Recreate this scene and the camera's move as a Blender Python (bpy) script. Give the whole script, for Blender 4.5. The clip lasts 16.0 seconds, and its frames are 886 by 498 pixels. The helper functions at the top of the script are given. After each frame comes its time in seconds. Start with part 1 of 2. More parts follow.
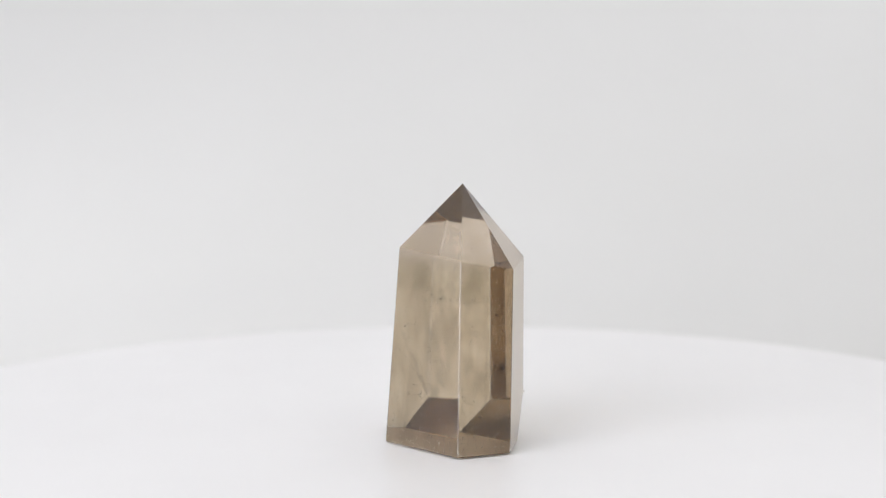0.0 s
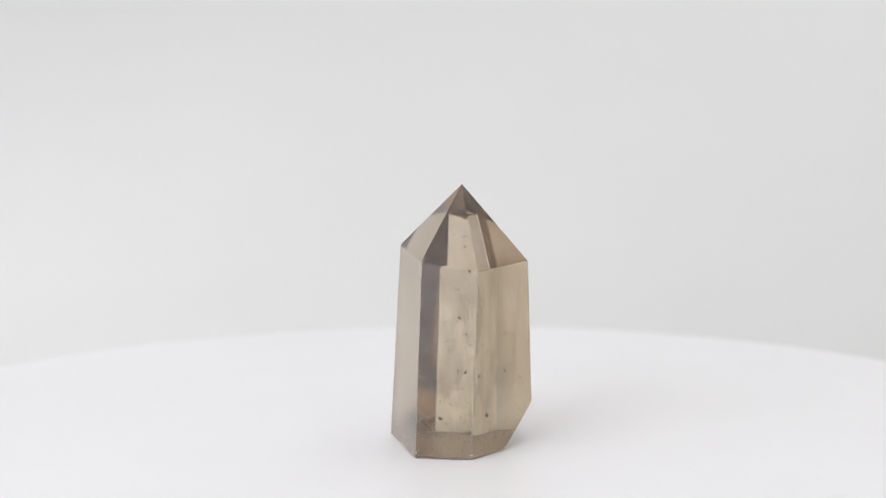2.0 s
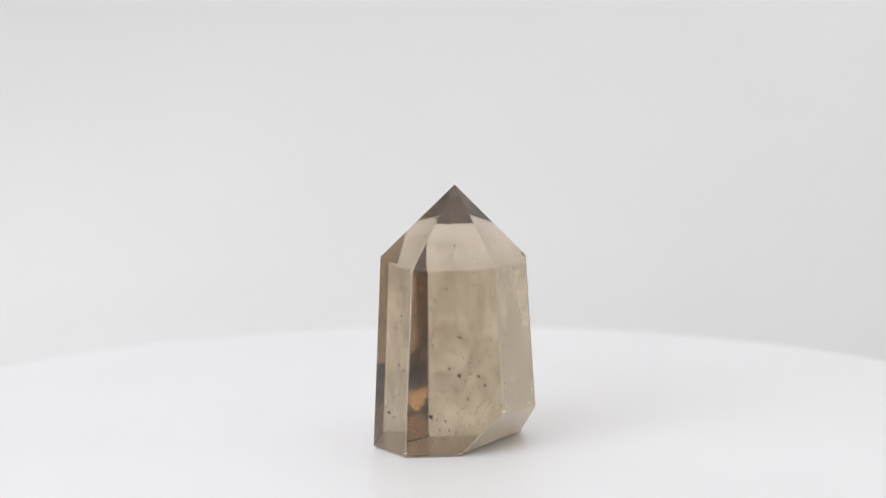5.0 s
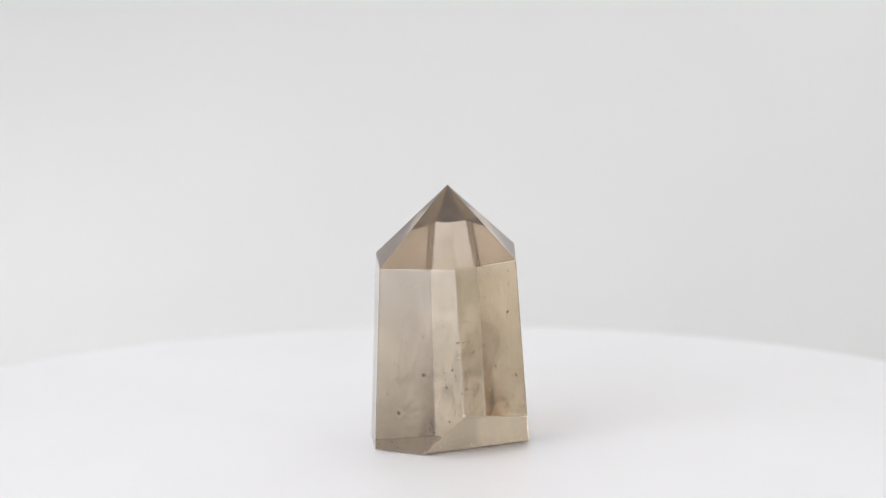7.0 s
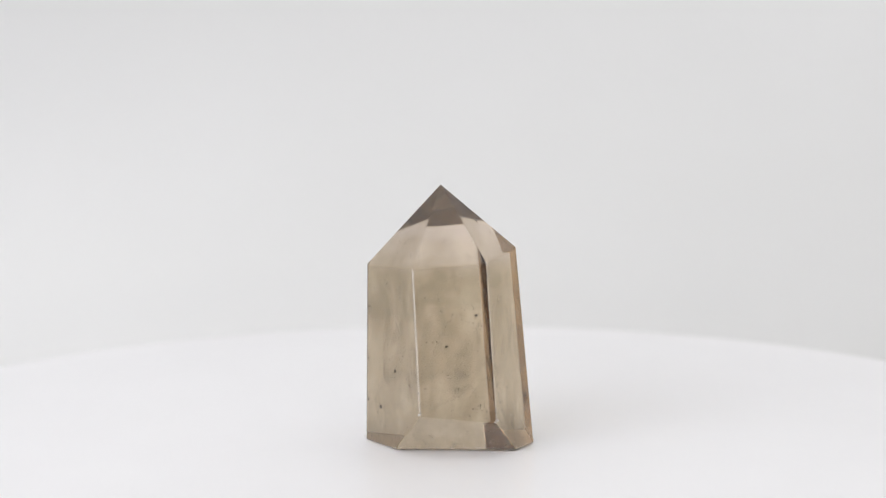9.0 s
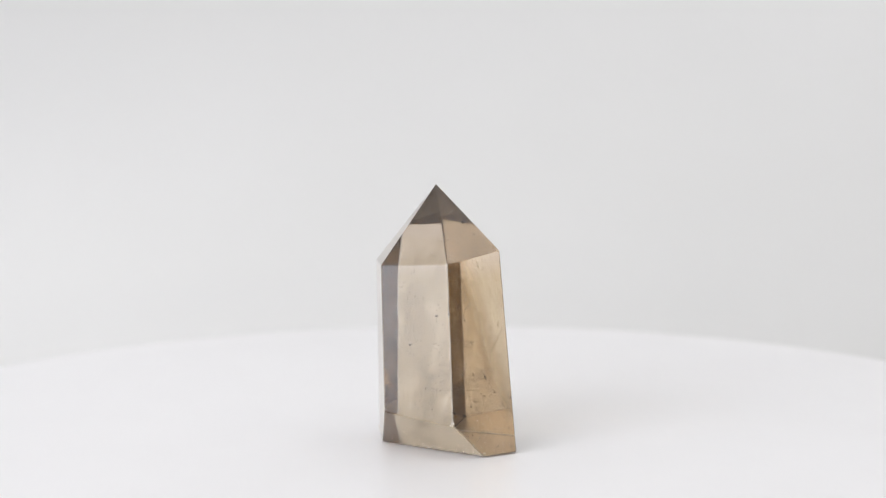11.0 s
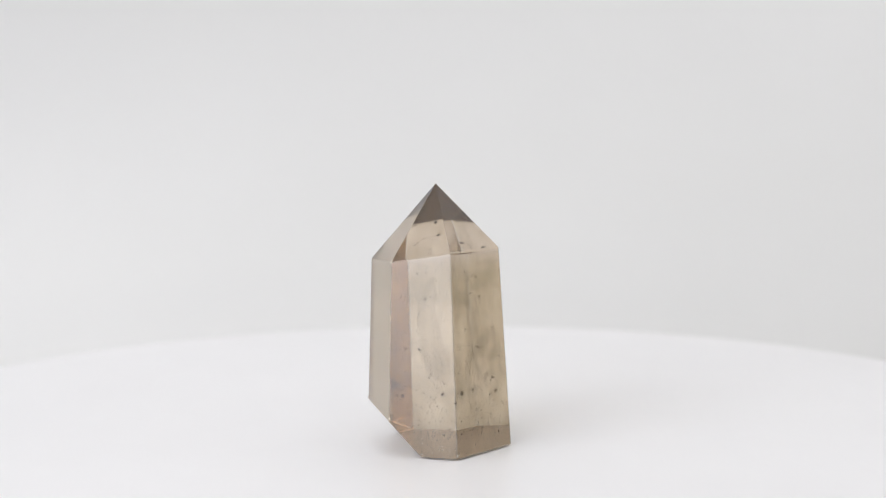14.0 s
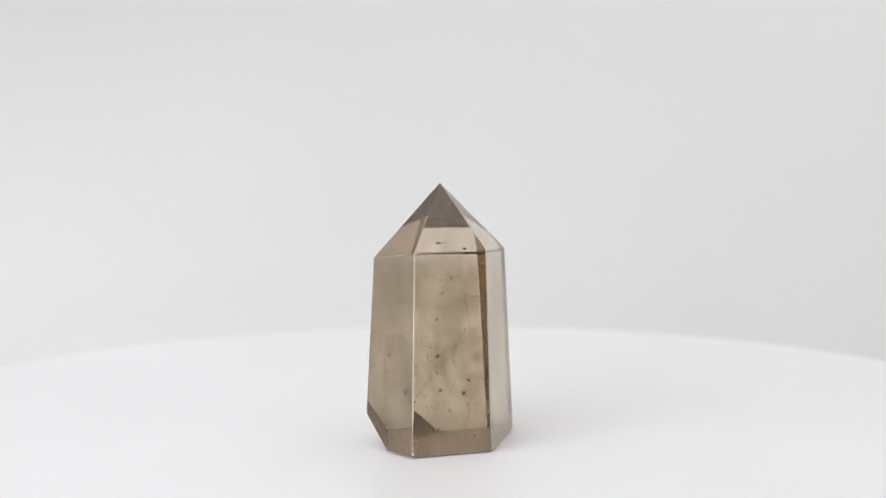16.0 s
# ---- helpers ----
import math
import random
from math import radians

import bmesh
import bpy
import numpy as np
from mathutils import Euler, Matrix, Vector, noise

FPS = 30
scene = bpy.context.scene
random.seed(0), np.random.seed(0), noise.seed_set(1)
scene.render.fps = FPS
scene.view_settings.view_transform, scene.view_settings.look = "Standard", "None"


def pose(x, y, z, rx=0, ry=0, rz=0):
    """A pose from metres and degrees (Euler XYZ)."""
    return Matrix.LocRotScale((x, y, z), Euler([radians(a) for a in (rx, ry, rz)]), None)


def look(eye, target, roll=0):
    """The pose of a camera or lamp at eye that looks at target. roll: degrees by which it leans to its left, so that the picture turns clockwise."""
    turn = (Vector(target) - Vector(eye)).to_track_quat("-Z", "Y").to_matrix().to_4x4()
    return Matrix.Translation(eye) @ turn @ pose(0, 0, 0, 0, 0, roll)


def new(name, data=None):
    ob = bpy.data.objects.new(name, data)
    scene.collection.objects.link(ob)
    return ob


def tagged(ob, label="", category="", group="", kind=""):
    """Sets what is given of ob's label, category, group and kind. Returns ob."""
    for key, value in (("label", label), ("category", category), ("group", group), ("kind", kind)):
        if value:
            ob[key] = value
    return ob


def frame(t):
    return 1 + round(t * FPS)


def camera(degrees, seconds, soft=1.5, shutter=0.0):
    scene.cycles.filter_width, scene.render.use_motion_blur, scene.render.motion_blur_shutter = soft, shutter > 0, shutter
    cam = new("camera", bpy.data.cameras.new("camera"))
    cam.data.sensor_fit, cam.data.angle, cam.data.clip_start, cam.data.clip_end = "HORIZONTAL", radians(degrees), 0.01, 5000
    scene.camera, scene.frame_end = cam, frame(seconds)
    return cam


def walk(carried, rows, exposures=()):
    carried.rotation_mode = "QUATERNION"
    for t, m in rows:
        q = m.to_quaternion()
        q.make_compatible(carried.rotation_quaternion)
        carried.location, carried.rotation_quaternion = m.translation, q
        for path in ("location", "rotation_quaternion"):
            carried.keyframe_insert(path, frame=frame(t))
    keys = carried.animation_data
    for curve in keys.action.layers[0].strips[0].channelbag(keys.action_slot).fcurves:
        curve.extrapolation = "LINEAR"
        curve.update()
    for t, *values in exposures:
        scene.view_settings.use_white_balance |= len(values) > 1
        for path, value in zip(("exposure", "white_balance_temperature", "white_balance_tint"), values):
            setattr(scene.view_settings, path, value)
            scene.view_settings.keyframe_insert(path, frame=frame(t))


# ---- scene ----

# ---- camera: stands still before the turntable ----
SECONDS = 16.0
TURN = -14.935         # degrees the turntable turns in a second, clockwise from above
cam = camera(31.80, SECONDS, soft=1.1)
cam.data.dof.use_dof = True
cam.data.dof.focus_distance = 0.458
cam.data.dof.aperture_fstop = 10.0
STAND = pose(0, -0.4764, 0.1139, 90 - 6.454, 0, 0.2255) @ pose(0, 0, 0, 0, 0, -0.274)
walk(cam, [(0, STAND), (SECONDS, STAND)])

# ---- light: soft daylight of a bright room, a large window to one side ----
world = bpy.data.worlds.new("world")
scene.world = world
world.use_nodes = True
world.node_tree.nodes["Background"].inputs["Color"].default_value = (0.8, 0.86, 1.0, 1)
world.node_tree.nodes["Background"].inputs["Strength"].default_value = 0.3
scene.cycles.max_bounces = scene.cycles.transmission_bounces = scene.cycles.glossy_bounces = 24
scene.view_settings.exposure = -0.59


def area_lamp(name, eye, target, wide, high, watts, colour):
    data = bpy.data.lights.new(name, "AREA")
    data.shape, data.size, data.size_y = "RECTANGLE", wide, high
    data.energy, data.color = watts, colour
    ob = new(name, data)
    ob.matrix_world = look(eye, target)
    return ob


area_lamp("window_light", (-0.955, -1.005, 0.27), (0, 0, 0.20), 1.38, 1.70, 47.5, (0.94, 0.937, 1.0))
# added overhead fill that evens the brightness and lightens the crystal's shadow
area_lamp("overhead_fill", (0.15, 0.0, 1.62), (0.15, 0.0, 0), 3.4, 3.4, 56, (1.0, 0.98, 0.965))


# ---- materials ----
def material(name):
    m = bpy.data.materials.new(name)
    m.use_nodes = True
    return m, m.node_tree.nodes, m.node_tree.links, m.node_tree.nodes["Principled BSDF"]


def noise_node(nodes, links, scale, detail=6, rough=0.55, stretch=(1, 1, 1)):
    co = nodes.new("ShaderNodeTexCoord")
    mp = nodes.new("ShaderNodeMapping")
    mp.inputs["Scale"].default_value = stretch
    tx = nodes.new("ShaderNodeTexNoise")
    tx.inputs["Scale"].default_value, tx.inputs["Detail"].default_value = scale, detail
    tx.inputs["Roughness"].default_value = rough
    links.new(co.outputs["Object"], mp.inputs["Vector"])
    links.new(mp.outputs["Vector"], tx.inputs["Vector"])
    return tx


def ramp_node(nodes, links, source, stops):
    r = nodes.new("ShaderNodeValToRGB")
    while len(r.color_ramp.elements) < len(stops):
        r.color_ramp.elements.new(0.5)
    for e, (at, colour) in zip(r.color_ramp.elements, stops):
        e.position, e.color = at, (*colour, 1)
    links.new(source, r.inputs["Fac"])
    return r


def matte(name, low, high, rough, scale, bump=0.05, fine=900.0):
    m, nodes, links, b = material(name)
    big = noise_node(nodes, links, scale)
    r = ramp_node(nodes, links, big.outputs["Fac"], [(0.3, low), (0.7, high)])
    links.new(r.outputs["Color"], b.inputs["Base Color"])
    b.inputs["Roughness"].default_value = rough
    grain = noise_node(nodes, links, fine)
    bp = nodes.new("ShaderNodeBump")
    bp.inputs["Strength"].default_value, bp.inputs["Distance"].default_value = bump, 0.0004
    links.new(grain.outputs["Fac"], bp.inputs["Height"])
    links.new(bp.outputs["Normal"], b.inputs["Normal"])
    return m


PLATTER = matte("white_laminate", (0.88, 0.88, 0.89), (0.91, 0.91, 0.92), 0.36, 9)
PAPER = matte("white_backdrop_paper", (0.742, 0.746, 0.734), (0.772, 0.776, 0.764), 0.85, 3)
PLASTER = matte("pale_grey_plaster", (0.26, 0.26, 0.255), (0.32, 0.32, 0.315), 0.9, 2, 0.2, 60)
FLOORING = matte("grey_floor", (0.36, 0.35, 0.34), (0.43, 0.42, 0.41), 0.6, 4)
PLASTIC = matte("white_plastic", (0.70, 0.70, 0.70), (0.74, 0.74, 0.74), 0.45, 20)
WOOD = matte("table_wood", (0.22, 0.15, 0.09), (0.32, 0.22, 0.14), 0.5, 12)


def quartz(name, low, high, rough, haze, fleck_haze, inner, dusty, grain, relief=0.0, cover=0.63, fine=420):
    """Smoky quartz: clear brown glass that loses light at each pass, with fine flecks that scatter it.
    low, high: what a pass through the surface leaves; inner: what a bounce inside leaves."""
    m, nodes, links, b = material(name)
    nodes.remove(b)
    cloud = noise_node(nodes, links, grain, 5, 0.56, (1, 1, 0.55))
    r = ramp_node(nodes, links, cloud.outputs["Fac"], [(0.38, low), (0.62, high)])
    # a band below the tip is painted paler, for light crossing less stone there
    co = nodes.new("ShaderNodeTexCoord")
    axes = nodes.new("ShaderNodeSeparateXYZ")
    links.new(co.outputs["Object"], axes.inputs["Vector"])
    height = nodes.new("ShaderNodeMath")
    height.operation = "MULTIPLY"
    height.inputs[1].default_value = 12.5
    links.new(axes.outputs["Z"], height.inputs[0])
    tip_light = ramp_node(nodes, links, height.outputs[0], [(0.66, (0, 0, 0)), (0.76, (0.6,) * 3), (0.83, (0.6,) * 3), (0.88, (0.0,) * 3)])
    tip_tint = nodes.new("ShaderNodeMix")
    tip_tint.data_type = "RGBA"
    links.new(tip_light.outputs["Color"], tip_tint.inputs["Factor"])
    links.new(r.outputs["Color"], tip_tint.inputs[6])
    tip_tint.inputs[7].default_value = (0.95, 0.885, 0.86, 1)
    clear = nodes.new("ShaderNodeBsdfRefraction")
    clear.inputs["IOR"].default_value, clear.inputs["Roughness"].default_value = 1.544, rough
    links.new(tip_tint.outputs[2], clear.inputs["Color"])
    # a mirror gloss: white outside, brown where all the light is turned back inside
    fresnel = nodes.new("ShaderNodeFresnel")
    fresnel.inputs["IOR"].default_value = 1.544
    shine = ramp_node(nodes, links, fresnel.outputs["Fac"], [(0.90, (1, 1, 1)), (0.999, inner)])
    gloss = nodes.new("ShaderNodeBsdfGlossy")
    soft = ramp_node(nodes, links, fresnel.outputs["Fac"], [(0.90, (max(rough, 0.33),) * 3), (0.999, (rough,) * 3)])
    links.new(soft.outputs["Color"], gloss.inputs["Roughness"])
    links.new(shine.outputs["Color"], gloss.inputs["Color"])
    polish = nodes.new("ShaderNodeMath")
    polish.operation = "POWER"
    polish.inputs[1].default_value = 0.85
    links.new(fresnel.outputs["Fac"], polish.inputs[0])
    mix = nodes.new("ShaderNodeMixShader")
    links.new(polish.outputs[0], mix.inputs["Fac"])
    links.new(clear.outputs["BSDF"], mix.inputs[1])
    links.new(gloss.outputs["BSDF"], mix.inputs[2])
    fleck = noise_node(nodes, links, fine, 4, 0.65, (1, 1, 0.8))
    f = ramp_node(nodes, links, fleck.outputs["Fac"], [(cover, (haze,) * 3), (cover + 0.09, (fleck_haze,) * 3)])
    dust = nodes.new("ShaderNodeBsdfDiffuse")
    dust.inputs["Color"].default_value = (*dusty, 1)
    if relief:
        rough_ground = noise_node(nodes, links, 480, 5, 0.65)
        bp = nodes.new("ShaderNodeBump")
        bp.inputs["Strength"].default_value, bp.inputs["Distance"].default_value = 1.0, relief
        links.new(rough_ground.outputs["Fac"], bp.inputs["Height"])
        for shader in (clear, gloss, dust, fresnel):
            links.new(bp.outputs["Normal"], shader.inputs["Normal"])
    veil = nodes.new("ShaderNodeMixShader")
    links.new(f.outputs["Color"], veil.inputs["Fac"])
    links.new(mix.outputs["Shader"], veil.inputs[1])
    links.new(dust.outputs["BSDF"], veil.inputs[2])
    links.new(veil.outputs["Shader"], nodes["Material Output"].inputs["Surface"])
    return m


BOUNCE = (0.725, 0.645, 0.545)
QUARTZ = quartz("smoky_quartz", (0.655, 0.58, 0.462), (0.80, 0.722, 0.602), 0.0, 0.008, 0.08, BOUNCE, (0.54, 0.40, 0.28), 110)
GROUND_QUARTZ = quartz("ground_quartz", (0.70, 0.61, 0.52), (0.95, 0.90, 0.84), 0.36, 0.44, 0.72, (0.94, 0.89, 0.82), (0.91, 0.83, 0.73), 260, 0.0002, 0.50, 900)
SATIN_QUARTZ = quartz("satin_quartz", (0.68, 0.61, 0.51), (0.78, 0.71, 0.61), 0.13, 0.10, 0.20, BOUNCE, (0.72, 0.61, 0.50), 120)
# pale scatter stands in for the window's highlight along the upright edges
EDGE_QUARTZ = quartz("edge_highlight_quartz", (0.72, 0.66, 0.58), (0.85, 0.80, 0.73), 0.20, 0.10, 0.24, (0.92, 0.88, 0.83), (0.92, 0.90, 0.88), 400)
INCLUSION = matte("dark_inclusion", (0.05, 0.034, 0.022), (0.20, 0.14, 0.09), 0.5, 2500)


def healed_crack(name, colour, least, most, scale):
    """A pale film inside the stone, partly clear: light strikes off it and through it."""
    m, nodes, links, b = material(name)
    b.inputs["Base Color"].default_value = (*colour, 1)
    b.inputs["Metallic"].default_value, b.inputs["Roughness"].default_value = 1, 0.4
    glow_through = nodes.new("ShaderNodeBsdfTranslucent")
    glow_through.inputs["Color"].default_value = (*colour, 1)
    clear = nodes.new("ShaderNodeBsdfTransparent")
    both, mix = nodes.new("ShaderNodeMixShader"), nodes.new("ShaderNodeMixShader")
    links.new(b.outputs["BSDF"], both.inputs[1])
    links.new(glow_through.outputs["BSDF"], both.inputs[2])
    patchy = noise_node(nodes, links, scale)
    f = ramp_node(nodes, links, patchy.outputs["Fac"], [(0.42, (least,) * 3), (0.66, (most,) * 3)])
    links.new(f.outputs["Color"], mix.inputs["Fac"])
    links.new(clear.outputs["BSDF"], mix.inputs[1])
    links.new(both.outputs["Shader"], mix.inputs[2])
    links.new(mix.outputs["Shader"], nodes["Material Output"].inputs["Surface"])
    return m


GLINT = healed_crack("glinting_fracture", (0.99, 0.985, 0.98), 0.16, 0.55, 2500)
FLAKE = healed_crack("brown_fracture", (0.90, 0.84, 0.76), 0.10, 0.30, 2500)
VEIL = healed_crack("cloudy_veil", (0.84, 0.76, 0.66), 0.0, 0.11, 200)
SPARKLE = matte("pale_fracture", (0.72, 0.68, 0.60), (0.88, 0.85, 0.80), 0.25, 2500)


# ---- building helpers ----
def part(name, bm, mat, parent=None, label=""):
    me = bpy.data.meshes.new(name)
    bm.to_mesh(me)
    bm.free()
    me.materials.append(mat)
    ob = new(name, me)
    if parent is not None:
        ob.parent = parent
    if label:
        tagged(ob, label)
    return ob


def box(bm, x0, x1, y0, y1, z0, z1):
    made = bmesh.ops.create_cube(bm, size=1)["verts"]
    for v in made:
        v.co = Vector(((x0 + x1) / 2 + v.co.x * (x1 - x0), (y0 + y1) / 2 + v.co.y * (y1 - y0), (z0 + z1) / 2 + v.co.z * (z1 - z0)))


def turned(bm, outline, steps=160):
    """A solid turned about the z axis, from (radius, height) pairs."""
    rings = []
    for r, z in outline:
        rings.append([bm.verts.new((r * math.cos(a), r * math.sin(a), z)) for a in (2 * math.pi * i / steps for i in range(steps))])
    for lo, hi in zip(rings, rings[1:]):
        for i in range(steps):
            f = bm.faces.new((lo[i], lo[(i + 1) % steps], hi[(i + 1) % steps], hi[i]))
            f.smooth = True
    bm.faces.new(rings[0][::-1])
    bm.faces.new(rings[-1])


def setting(name, mat, label, category, *size):
    bm = bmesh.new()
    box(bm, *size)
    return tagged(part(name, bm, mat), label, category, kind="structure")


# ---- the room that closes the place ----
setting("floor", FLOORING, "plain grey floor of the studio room", "floor", -2.0, 2.0, -2.4, 1.8, -0.90, -0.82)
setting("ceiling", PLASTER, "plain pale ceiling of the room", "ceiling", -2.0, 2.0, -2.4, 1.8, 1.75, 1.83)
setting("wall_north", PLASTER, "plain pale plaster wall", "wall", -2.0, 2.0, 1.8, 1.9, -0.82, 1.75)
setting("wall_south", PLASTER, "plain pale plaster wall", "wall", -2.0, 2.0, -2.5, -2.4, -0.82, 1.75)
setting("wall_west", PLASTER, "plain pale plaster wall", "wall", -2.1, -2.0, -2.4, 1.8, -0.82, 1.75)
setting("wall_east", PLASTER, "plain pale plaster wall", "wall", 2.0, 2.1, -2.4, 1.8, -0.82, 1.75)


# ---- the table, the backdrop sweep and the turntable ----
def table():
    bm = bmesh.new()
    thing = tagged(new("table"), "plain wooden table under the white backdrop paper", "table")
    thing.location = (0, 0, -0.82)
    box(bm, -0.95, 0.95, -0.26, 0.95, 0.722, 0.752)
    part("tabletop", bm, WOOD, thing)
    for x in (-0.86, 0.86):
        for y in (-0.19, 0.86):
            bm = bmesh.new()
            box(bm, x - 0.03, x + 0.03, y - 0.03, y + 0.03, 0, 0.722)
            part("leg", bm, WOOD, thing)
    return thing


def backdrop():
    """A sheet that lies on the table and curves up behind the turntable, its sides drawn a little forward."""
    bm = bmesh.new()
    profile = [(-0.25, -0.066, 0, 1), (0.20, -0.066, 0, 1)]
    for i in range(1, 25):
        a = radians(90 * i / 24)
        profile.append((0.20 + 0.45 * math.sin(a), -0.066 + 0.45 * (1 - math.cos(a)), math.sin(a), math.cos(a)))
    profile.append((0.65, 1.15, 1, 0))
    columns = [-0.62 + 1.36 * i / 34 for i in range(35)]
    sheets = []
    for off in (0, 0.0015):
        sheets.append([[bm.verts.new((x, y - (x - 0.22) ** 2 / 0.93 * (1 - c) + off * n, z - off * c)) for x in columns] for y, z, n, c in profile])
    front, back = sheets
    for j in range(len(profile) - 1):
        for i in range(len(columns) - 1):
            for g in (front, back):
                bm.faces.new((g[j][i], g[j][i + 1], g[j + 1][i + 1], g[j + 1][i])).smooth = True
        for s in (0, -1):
            bm.faces.new((front[j][s], front[j + 1][s], back[j + 1][s], back[j][s]))
    for j in (0, -1):
        for i in range(len(columns) - 1):
            bm.faces.new((front[j][i], front[j][i + 1], back[j][i + 1], back[j][i]))
    bmesh.ops.recalc_face_normals(bm, faces=bm.faces)
    return tagged(part("backdrop", bm, PAPER), "seamless white backdrop paper curving up behind the turntable", "backdrop", kind="structure")


def turntable():
    thing = tagged(new("turntable"), "round white display turntable with a smooth matt top", "turntable")
    thing.matrix_world = pose(0, 0, -0.0652, 0.3)
    bm = bmesh.new()
    turned(bm, [(0.118, 0), (0.120, 0.002), (0.120, 0.040), (0.112, 0.046)], 96)
    part("base", bm, PLASTIC, thing)
    bm = bmesh.new()
    turned(bm, [(0.213, 0.046), (0.2165, 0.0475), (0.2175, 0.051), (0.2175, 0.060), (0.2165, 0.0635), (0.2140, 0.065)], 200)
    plate = part("platter", bm, PLATTER, thing, "round white laminate disc")
    return thing, plate


# ---- the crystal ----
# Facets in millimetres about the turning axis: azimuth and slope of the normal in degrees, distance from the origin.
APEX = Vector((4.26, 0.67, 80.0))
SIDES = ((-68.71, 1.81, 24.12), (-9.90, -0.65, 21.10), (47.51, 2.54, 23.99), (103.13, 4.20, 24.58), (167.79, 4.57, 18.92), (-134.95, 2.50, 16.11))
TIPS = ((-59.50, 42.39), (-11.59, 36.37), (44.87, 38.21), (94.50, 44.28), (168.09, 43.27), (-131.24, 40.03))
CUT = (42.33, -40.68, 10.32)


def normal(azimuth, slope):
    a, b = radians(azimuth), radians(slope)
    return Vector((math.cos(b) * math.cos(a), math.cos(b) * math.sin(a), math.sin(b)))


def facets():
    planes = [(normal(a, b) * d, normal(a, b)) for a, b, d in (*SIDES, CUT)]
    return planes + [(APEX, normal(a, b)) for a, b in TIPS]


def crystal():
    bm = bmesh.new()
    box(bm, -60, 60, -60, 60, 0, 120)
    for at, n in facets():
        bmesh.ops.bisect_plane(bm, geom=bm.verts[:] + bm.edges[:] + bm.faces[:], dist=1e-5, plane_co=at, plane_no=n, clear_outer=True)
        bmesh.ops.holes_fill(bm, edges=[e for e in bm.edges if e.is_boundary], sides=0)
    bmesh.ops.remove_doubles(bm, verts=bm.verts, dist=0.05)
    bmesh.ops.dissolve_degenerate(bm, edges=bm.edges, dist=0.05)
    bevels = bmesh.ops.bevel(bm, geom=[e for e in bm.edges if max(v.co.z for v in e.verts) < 79], offset=0.32, segments=2, profile=0.5, affect="EDGES", clamp_overlap=True)["faces"]
    bmesh.ops.recalc_face_normals(bm, faces=bm.faces)
    bmesh.ops.scale(bm, vec=(0.001, 0.001, 0.001), verts=bm.verts)
    for f in bm.faces:
        f.material_index = 1 if f.normal.z < -0.98 else 2 if f.normal.dot(normal(*CUT[:2])) > 0.995 else 0
    # only tall bevels get the painted highlight, short ones stay plain quartz
    for f in bevels:
        if f.is_valid and f.calc_area() < 4e-5 and min(e.calc_length() for e in f.edges) < 1e-3:
            heights = [v.co.z for v in f.verts]
            f.material_index = 3 if max(heights) - min(heights) > 0.02 else 0
    thing = part("crystal", bm, QUARTZ)
    thing.data.materials.append(GROUND_QUARTZ)
    thing.data.materials.append(SATIN_QUARTZ)
    thing.data.materials.append(EDGE_QUARTZ)
    return tagged(thing, "polished smoky quartz crystal point standing on the white turntable", "crystal")


def flake(bm, at, turn, long, wide, thick, rng):
    """A small uneven plate with six to eight corners."""
    n = rng.randint(5, 8)
    start = rng.uniform(0, 6.28)
    ring = []
    for i in range(n):
        a = start + 2 * math.pi * i / n + rng.uniform(-0.25, 0.25)
        k = rng.uniform(0.7, 1.0)
        ring.append((math.cos(a) * long / 2 * k, math.sin(a) * wide / 2 * k))
    m = Matrix.Translation(at) @ turn
    low = [bm.verts.new(m @ Vector((x, y, -thick / 2))) for x, y in ring]
    high = [bm.verts.new(m @ Vector((x * 0.8, y * 0.8, thick / 2))) for x, y in ring]
    bm.faces.new(low[::-1])
    bm.faces.new(high)
    for i in range(n):
        bm.faces.new((low[i], low[(i + 1) % n], high[(i + 1) % n], high[i]))


def on_facet(origin, azimuth, slope, u, v, depth):
    """A place on a facet, u across and v up from the origin, depth below it, and the turn of the facet."""
    n = normal(azimuth, slope)
    a = radians(azimuth)
    across = Vector((-math.sin(a), math.cos(a), 0))
    up = n.cross(across)
    return origin + across * u + up * v - n * depth, Matrix((across, up, n)).transposed().to_4x4()


# Dark specks just below the facets: across, up, size in millimetres.
SIDE_SPECKS = {
    0: ((6.2, 49.6, 0.8), (6.5, 41.2, 1.2), (0.7, 11.0, 1.5), (9.3, 55.0, 0.9), (8.3, 36.5, 0.8), (8.3, 25.1, 1.4)),
    1: ((0.9, 36.0, 0.9), (0.7, 24.4, 1.5), (8.4, 21.3, 1.0), (-7.5, 12.0, 1.7), (-12.3, 42.8, 1.2), (-2.9, 50.7, 0.8)),
    2: ((6.8, 41.4, 1.3), (-8.6, 19.7, 0.8), (5.8, 13.5, 0.8), (-2.1, 32.2, 1.1), (-5.8, 30.6, 0.8)),
    4: ((-7.7, 51.0, 0.8), (-4.0, 51.5, 0.7), (-7.3, 46.9, 1.0), (-5.5, 48.2, 0.5), (-5.4, 44.8, 0.6), (-14.8, 39.2, 0.6), (-6.4, 40.8, 0.5),
        (-11.7, 38.0, 0.5), (-11.5, 27.0, 0.6), (-8.8, 18.0, 1.6), (0.3, 20.5, 1.5), (-16.8, 15.1, 1.0), (1.9, 3.6, 1.1)),
}
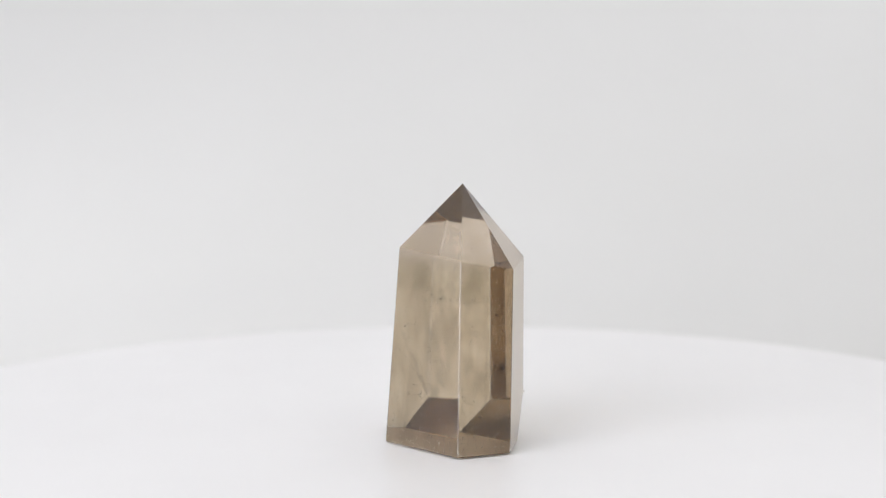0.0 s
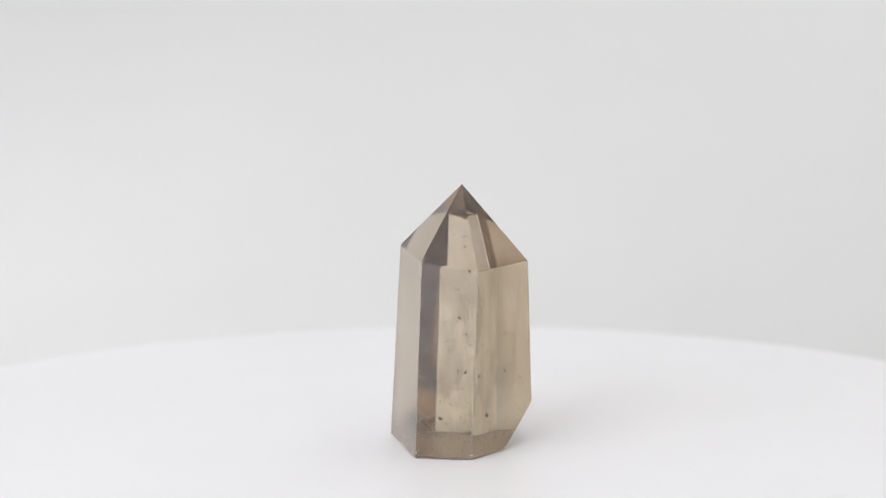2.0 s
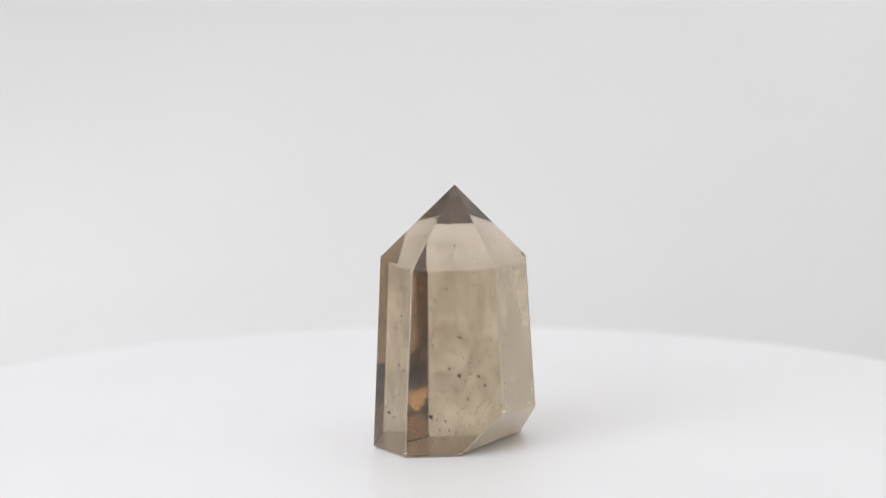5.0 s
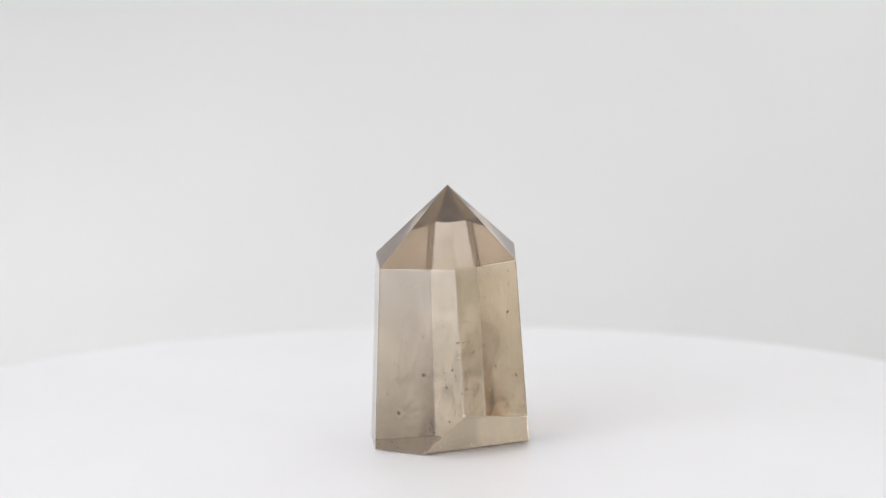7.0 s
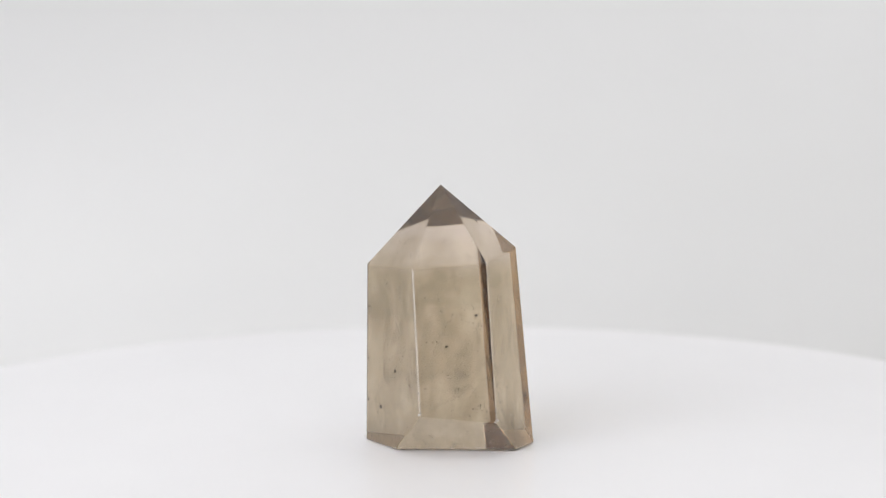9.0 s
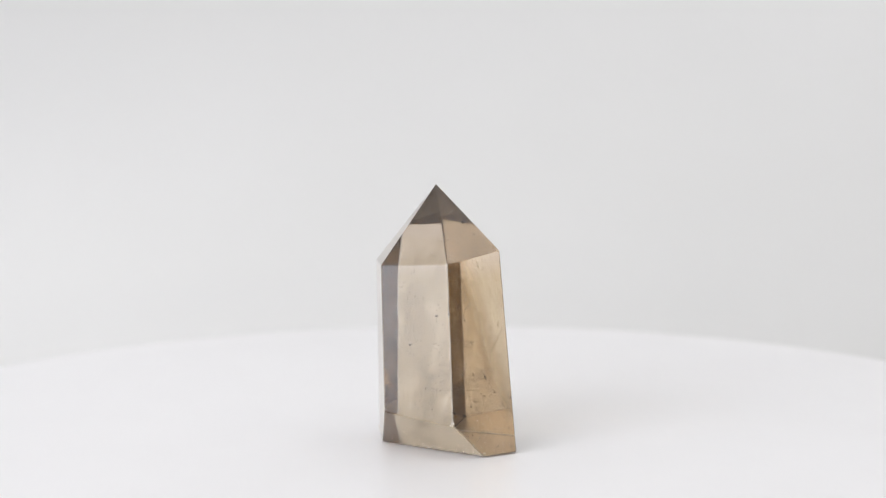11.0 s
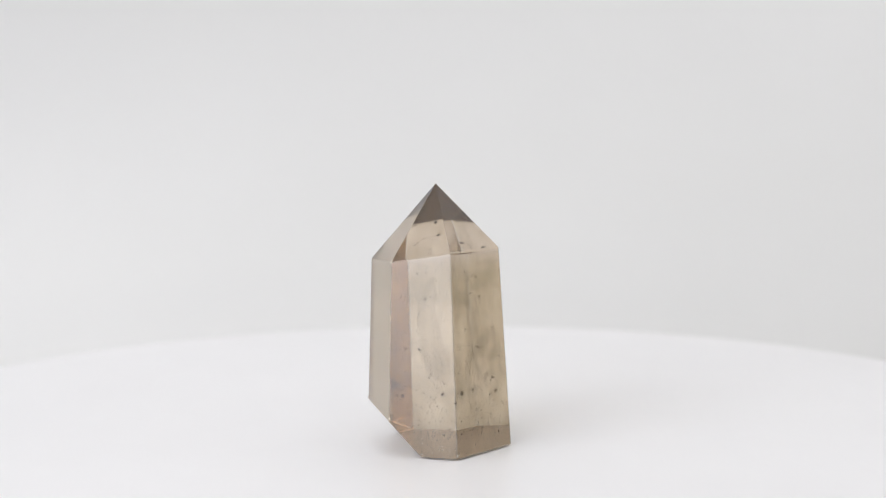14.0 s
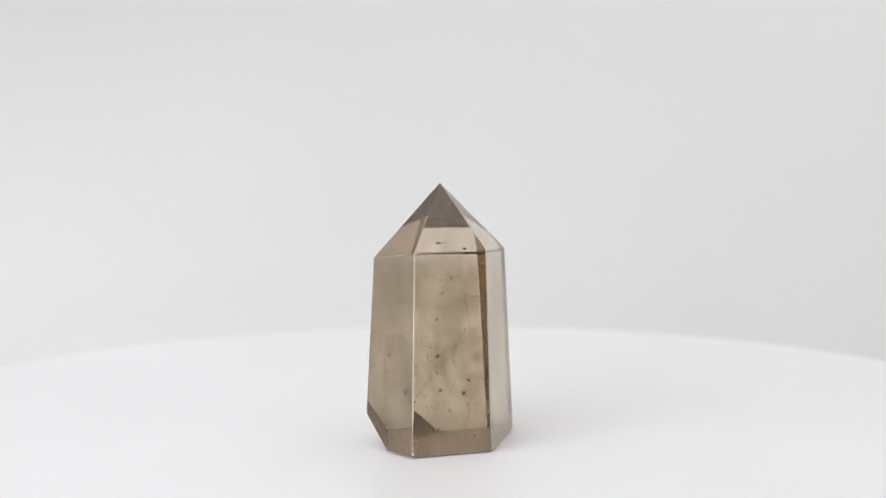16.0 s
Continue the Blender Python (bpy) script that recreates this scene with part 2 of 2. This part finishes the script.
TIP_SPECKS = {
    0: ((0.3, -19.7, 0.9), (0.6, -23.5, 0.8), (0.3, -12.9, 0.9), (-4.9, -25.0, 0.6)),
    1: ((-1.0, -21.3, 0.9), (-4.5, -20.7, 0.6), (-1.9, -24.7, 0.8), (-2.5, -13.9, 0.6)),
    2: ((9.4, -20.0, 0.6), (6.9, -15.8, 0.5), (3.2, -26.0, 0.5)),
    3: ((4.5, -15.0, 1.4), (7.2, -19.7, 1.0), (-3.4, -21.9, 0.6), (1.4, -22.9, 0.5), (6.2, -26.8, 0.8)),
    4: ((-5.5, -22.9, 1.5), (1.8, -25.4, 1.3), (-6.3, -20.3, 0.6), (-3.6, -24.0, 0.5)),
}


# Fine healed cracks: across, up, length in millimetres, lean in degrees.
FILAMENTS = {
    1: ((-8.0, 26.0, 5.0, -35), (-4.0, 15.0, 4.0, 50), (3.5, 18.0, 3.0, 70)),
    2: ((6.8, 41.0, 3.6, 65), (5.6, 37.5, 2.5, 50), (8.6, 22.0, 3.0, 40), (-3.0, 47.0, 2.4, 85)),
    4: ((-9.5, 23.0, 4.0, 100), (-15.5, 17.0, 4.5, 62), (-13.0, 9.5, 3.6, -45), (0.2, 11.0, 4.0, 85), (-4.0, 30.0, 3.0, 35)),
}


def filaments(thing):
    """Thin bent slivers under the facets."""
    for i, lines in FILAMENTS.items():
        azimuth, slope, distance = SIDES[i]
        for u, v, length, lean in lines:
            length *= 0.7
            bm = bmesh.new()
            rings = []
            for k in range(7):
                f = k / 6 - 0.5
                bend = 0.035 * length * math.cos(math.pi * f * 1.6)
                a = radians(lean)
                x, y = length * f * math.cos(a) - bend * math.sin(a), length * f * math.sin(a) + bend * math.cos(a)
                at, turn = on_facet(normal(azimuth, slope) * distance, azimuth, slope, u + x, v + y, 1.1)
                wide = 0.065 * (1 - 3.2 * f * f)
                rings.append([bm.verts.new((at + turn.to_3x3() @ Vector(c)) * 0.001) for c in ((wide, 0, 0), (0, wide, 0), (-wide, 0, 0), (0, -wide, 0.04))])
            for lo, hi in zip(rings, rings[1:]):
                for j in range(4):
                    bm.faces.new((lo[j], lo[(j + 1) % 4], hi[(j + 1) % 4], hi[j]))
            bm.faces.new(rings[0])
            bm.faces.new(rings[-1][::-1])
            bmesh.ops.recalc_face_normals(bm, faces=bm.faces)
            part("filament", bm, INCLUSION, thing)


def inside(p, margin):
    return p.z > margin and all((p - at).dot(n) < -margin for at, n in facets())


def inclusions(thing):
    rng = random.Random(7)
    millimetres = Matrix.Scale(0.001, 4)
    for group, tips in ((SIDE_SPECKS, False), (TIP_SPECKS, True)):
        for i, specks in group.items():
            azimuth, slope = TIPS[i] if tips else SIDES[i][:2]
            origin = APEX if tips else normal(azimuth, slope) * SIDES[i][2]
            for u, v, size in specks:
                size *= 1.2 if tips else 1.0
                at, turn = on_facet(origin, azimuth, slope, u, v, 0.7)
                bm = bmesh.new()
                tilt = Euler((rng.uniform(-0.5, 0.5), rng.uniform(-0.5, 0.5), rng.uniform(0, 3))).to_matrix().to_4x4()
                for k in range(1 if size < 0.75 else 2):
                    shift = Vector((rng.uniform(-0.25, 0.25), rng.uniform(-0.25, 0.25), 0)) * size * k
                    flake(bm, at + shift, turn @ tilt, size, size * rng.uniform(0.4, 0.85), 0.16, rng)
                bm.transform(millimetres)
                part("inclusion", bm, INCLUSION, thing, "dark brown mineral speck inside the crystal" if size >= 1 else "")
    for name, mat, count, small, large, top, upright in (("dark_dust", INCLUSION, 80, 0.12, 0.34, 70, False), ("bright_fractures", GLINT, 1500, 0.2, 0.85, 60, True),
                                                         ("brown_fractures", FLAKE, 350, 0.2, 0.9, 58, True), ("bright_fractures", GLINT, 220, 0.2, 0.8, 14, False)):
        bm = bmesh.new()
        made = 0
        while made < count:
            p = Vector((rng.uniform(-21, 25), rng.uniform(-26, 27), rng.uniform(0.6, top)))
            if not inside(p, 0.7):
                continue
            turn = Euler((rng.uniform(0, 6), rng.uniform(0, 6), rng.uniform(0, 6))).to_matrix().to_4x4()
            if upright:
                turn = Euler((rng.gauss(0, 0.5), radians(90) + rng.gauss(0, 0.5), rng.uniform(0, 6.28))).to_matrix().to_4x4()
            long = rng.uniform(small, large) * (1.6 if rng.random() < 0.12 else 1)
            wide = long * rng.uniform(0.25, 0.8)
            if rng.random() < 0.05:
                long, wide = rng.uniform(1.2, 2.6), 0.10
            flake(bm, p, turn, long, wide, 0.05, rng)
            made += 1
        bm.transform(millimetres)
        tagged(part(name, bm, mat, thing), kind="stuff")


# Cloudy veils: middle, size and height in millimetres, tilt, lean and turn in degrees.
VEILS = (((-8, 0, 26), 22, 34, 62, 8, 78), ((6, -8, 34), 20, 40, 80, -6, -20), ((4, 8, 22), 18, 30, 70, 12, 40), ((-2, -8, 16), 24, 18, 50, -10, 100))


def veils(thing):
    """Thin healed fractures that show as faint wisps."""
    rng = random.Random(23)
    for middle, wide, high, tilt, lean, turn in VEILS:
        bm = bmesh.new()
        flake(bm, Vector(middle), Euler((radians(tilt), radians(lean), radians(turn))).to_matrix().to_4x4(), wide, high, 0.05, rng)
        bm.transform(Matrix.Scale(0.001, 4))
        part("veil", bm, VEIL, thing, "faint cloudy veil inside the crystal")


def grit(thing):
    """Tiny pale chips along the foot of the stone, closest together at the very edge."""
    rng = random.Random(31)
    bm = bmesh.new()
    for i in range(230):
        a = 2 * math.pi * (0.55 * rng.random() + 0.45 * rng.choice((0.02, 0.18, 0.31, 0.44, 0.62, 0.80)) + rng.gauss(0, 0.02))
        start = Vector((0, 0, min(0.25 + rng.expovariate(0.45), 11)))
        way = Vector((math.cos(a), math.sin(a), 0))
        reach = min((at - start).dot(n) / way.dot(n) for at, n in facets() if way.dot(n) > 1e-4)
        turn = Euler((rng.uniform(0, 6), rng.uniform(0, 6), rng.uniform(0, 6))).to_matrix().to_4x4()
        size = rng.uniform(0.18, 0.62)
        flake(bm, start + way * (reach - 0.01), turn, size, size * rng.uniform(0.4, 0.8), 0.08, rng)
    bm.transform(Matrix.Scale(0.001, 4))
    tagged(part("edge_chips", bm, SPARKLE, thing), kind="stuff")


# Bruised places on the edges: x, y, z and size in millimetres.
CHIPS = ((23.3, 10.3, 12.6, 1.0), (6.5, 25.9, 10.3, 1.1), (2.3, -24.8, 1.2, 0.9), (2.7, -24.0, 18.5, 0.5), (-14.5, 21.6, 0.9, 1.0), (18.1, -18.7, 0.8, 0.9),
         (-3.8, 24.2, 0.6, 0.8), (-19.7, -2.8, 0.7, 0.7), (20.8, -2.8, 0.5, 0.8), (7.1, 22.4, 57.5, 0.8), (-14.0, 16.0, 0.5, 0.8), (-9.2, -13.0, 0.5, 0.7))


def chips(thing):
    rng = random.Random(11)
    for x, y, z, size in CHIPS:
        bm = bmesh.new()
        for k in range(6):
            at = Vector((x * 1.001, y * 1.001, z)) + Vector((rng.uniform(-1, 1), rng.uniform(-1, 1), rng.uniform(0, 1.6))) * size * 0.4
            at.z = max(at.z, 0.25)
            turn = Euler((rng.uniform(0, 6), rng.uniform(0, 6), rng.uniform(0, 6))).to_matrix().to_4x4()
            flake(bm, at, turn, size * rng.uniform(0.4, 0.8), size * rng.uniform(0.25, 0.5), 0.14, rng)
        bm.transform(Matrix.Scale(0.001, 4))
        part("chip", bm, SPARKLE, thing, "pale bruised chip on the crystal's edge")


table()
backdrop()
TURNTABLE, PLATE = turntable()
CRYSTAL = crystal()
inclusions(CRYSTAL)
filaments(CRYSTAL)
veils(CRYSTAL)
chips(CRYSTAL)
grit(CRYSTAL)


def motions():
    rows = range(0, 17)
    walk(PLATE, [(t, pose(0, 0, 0, 0, 0, TURN * t)) for t in rows])
    walk(CRYSTAL, [(t, pose(0, 0, 0.0002, 0, 0, TURN * t)) for t in rows])


motions()
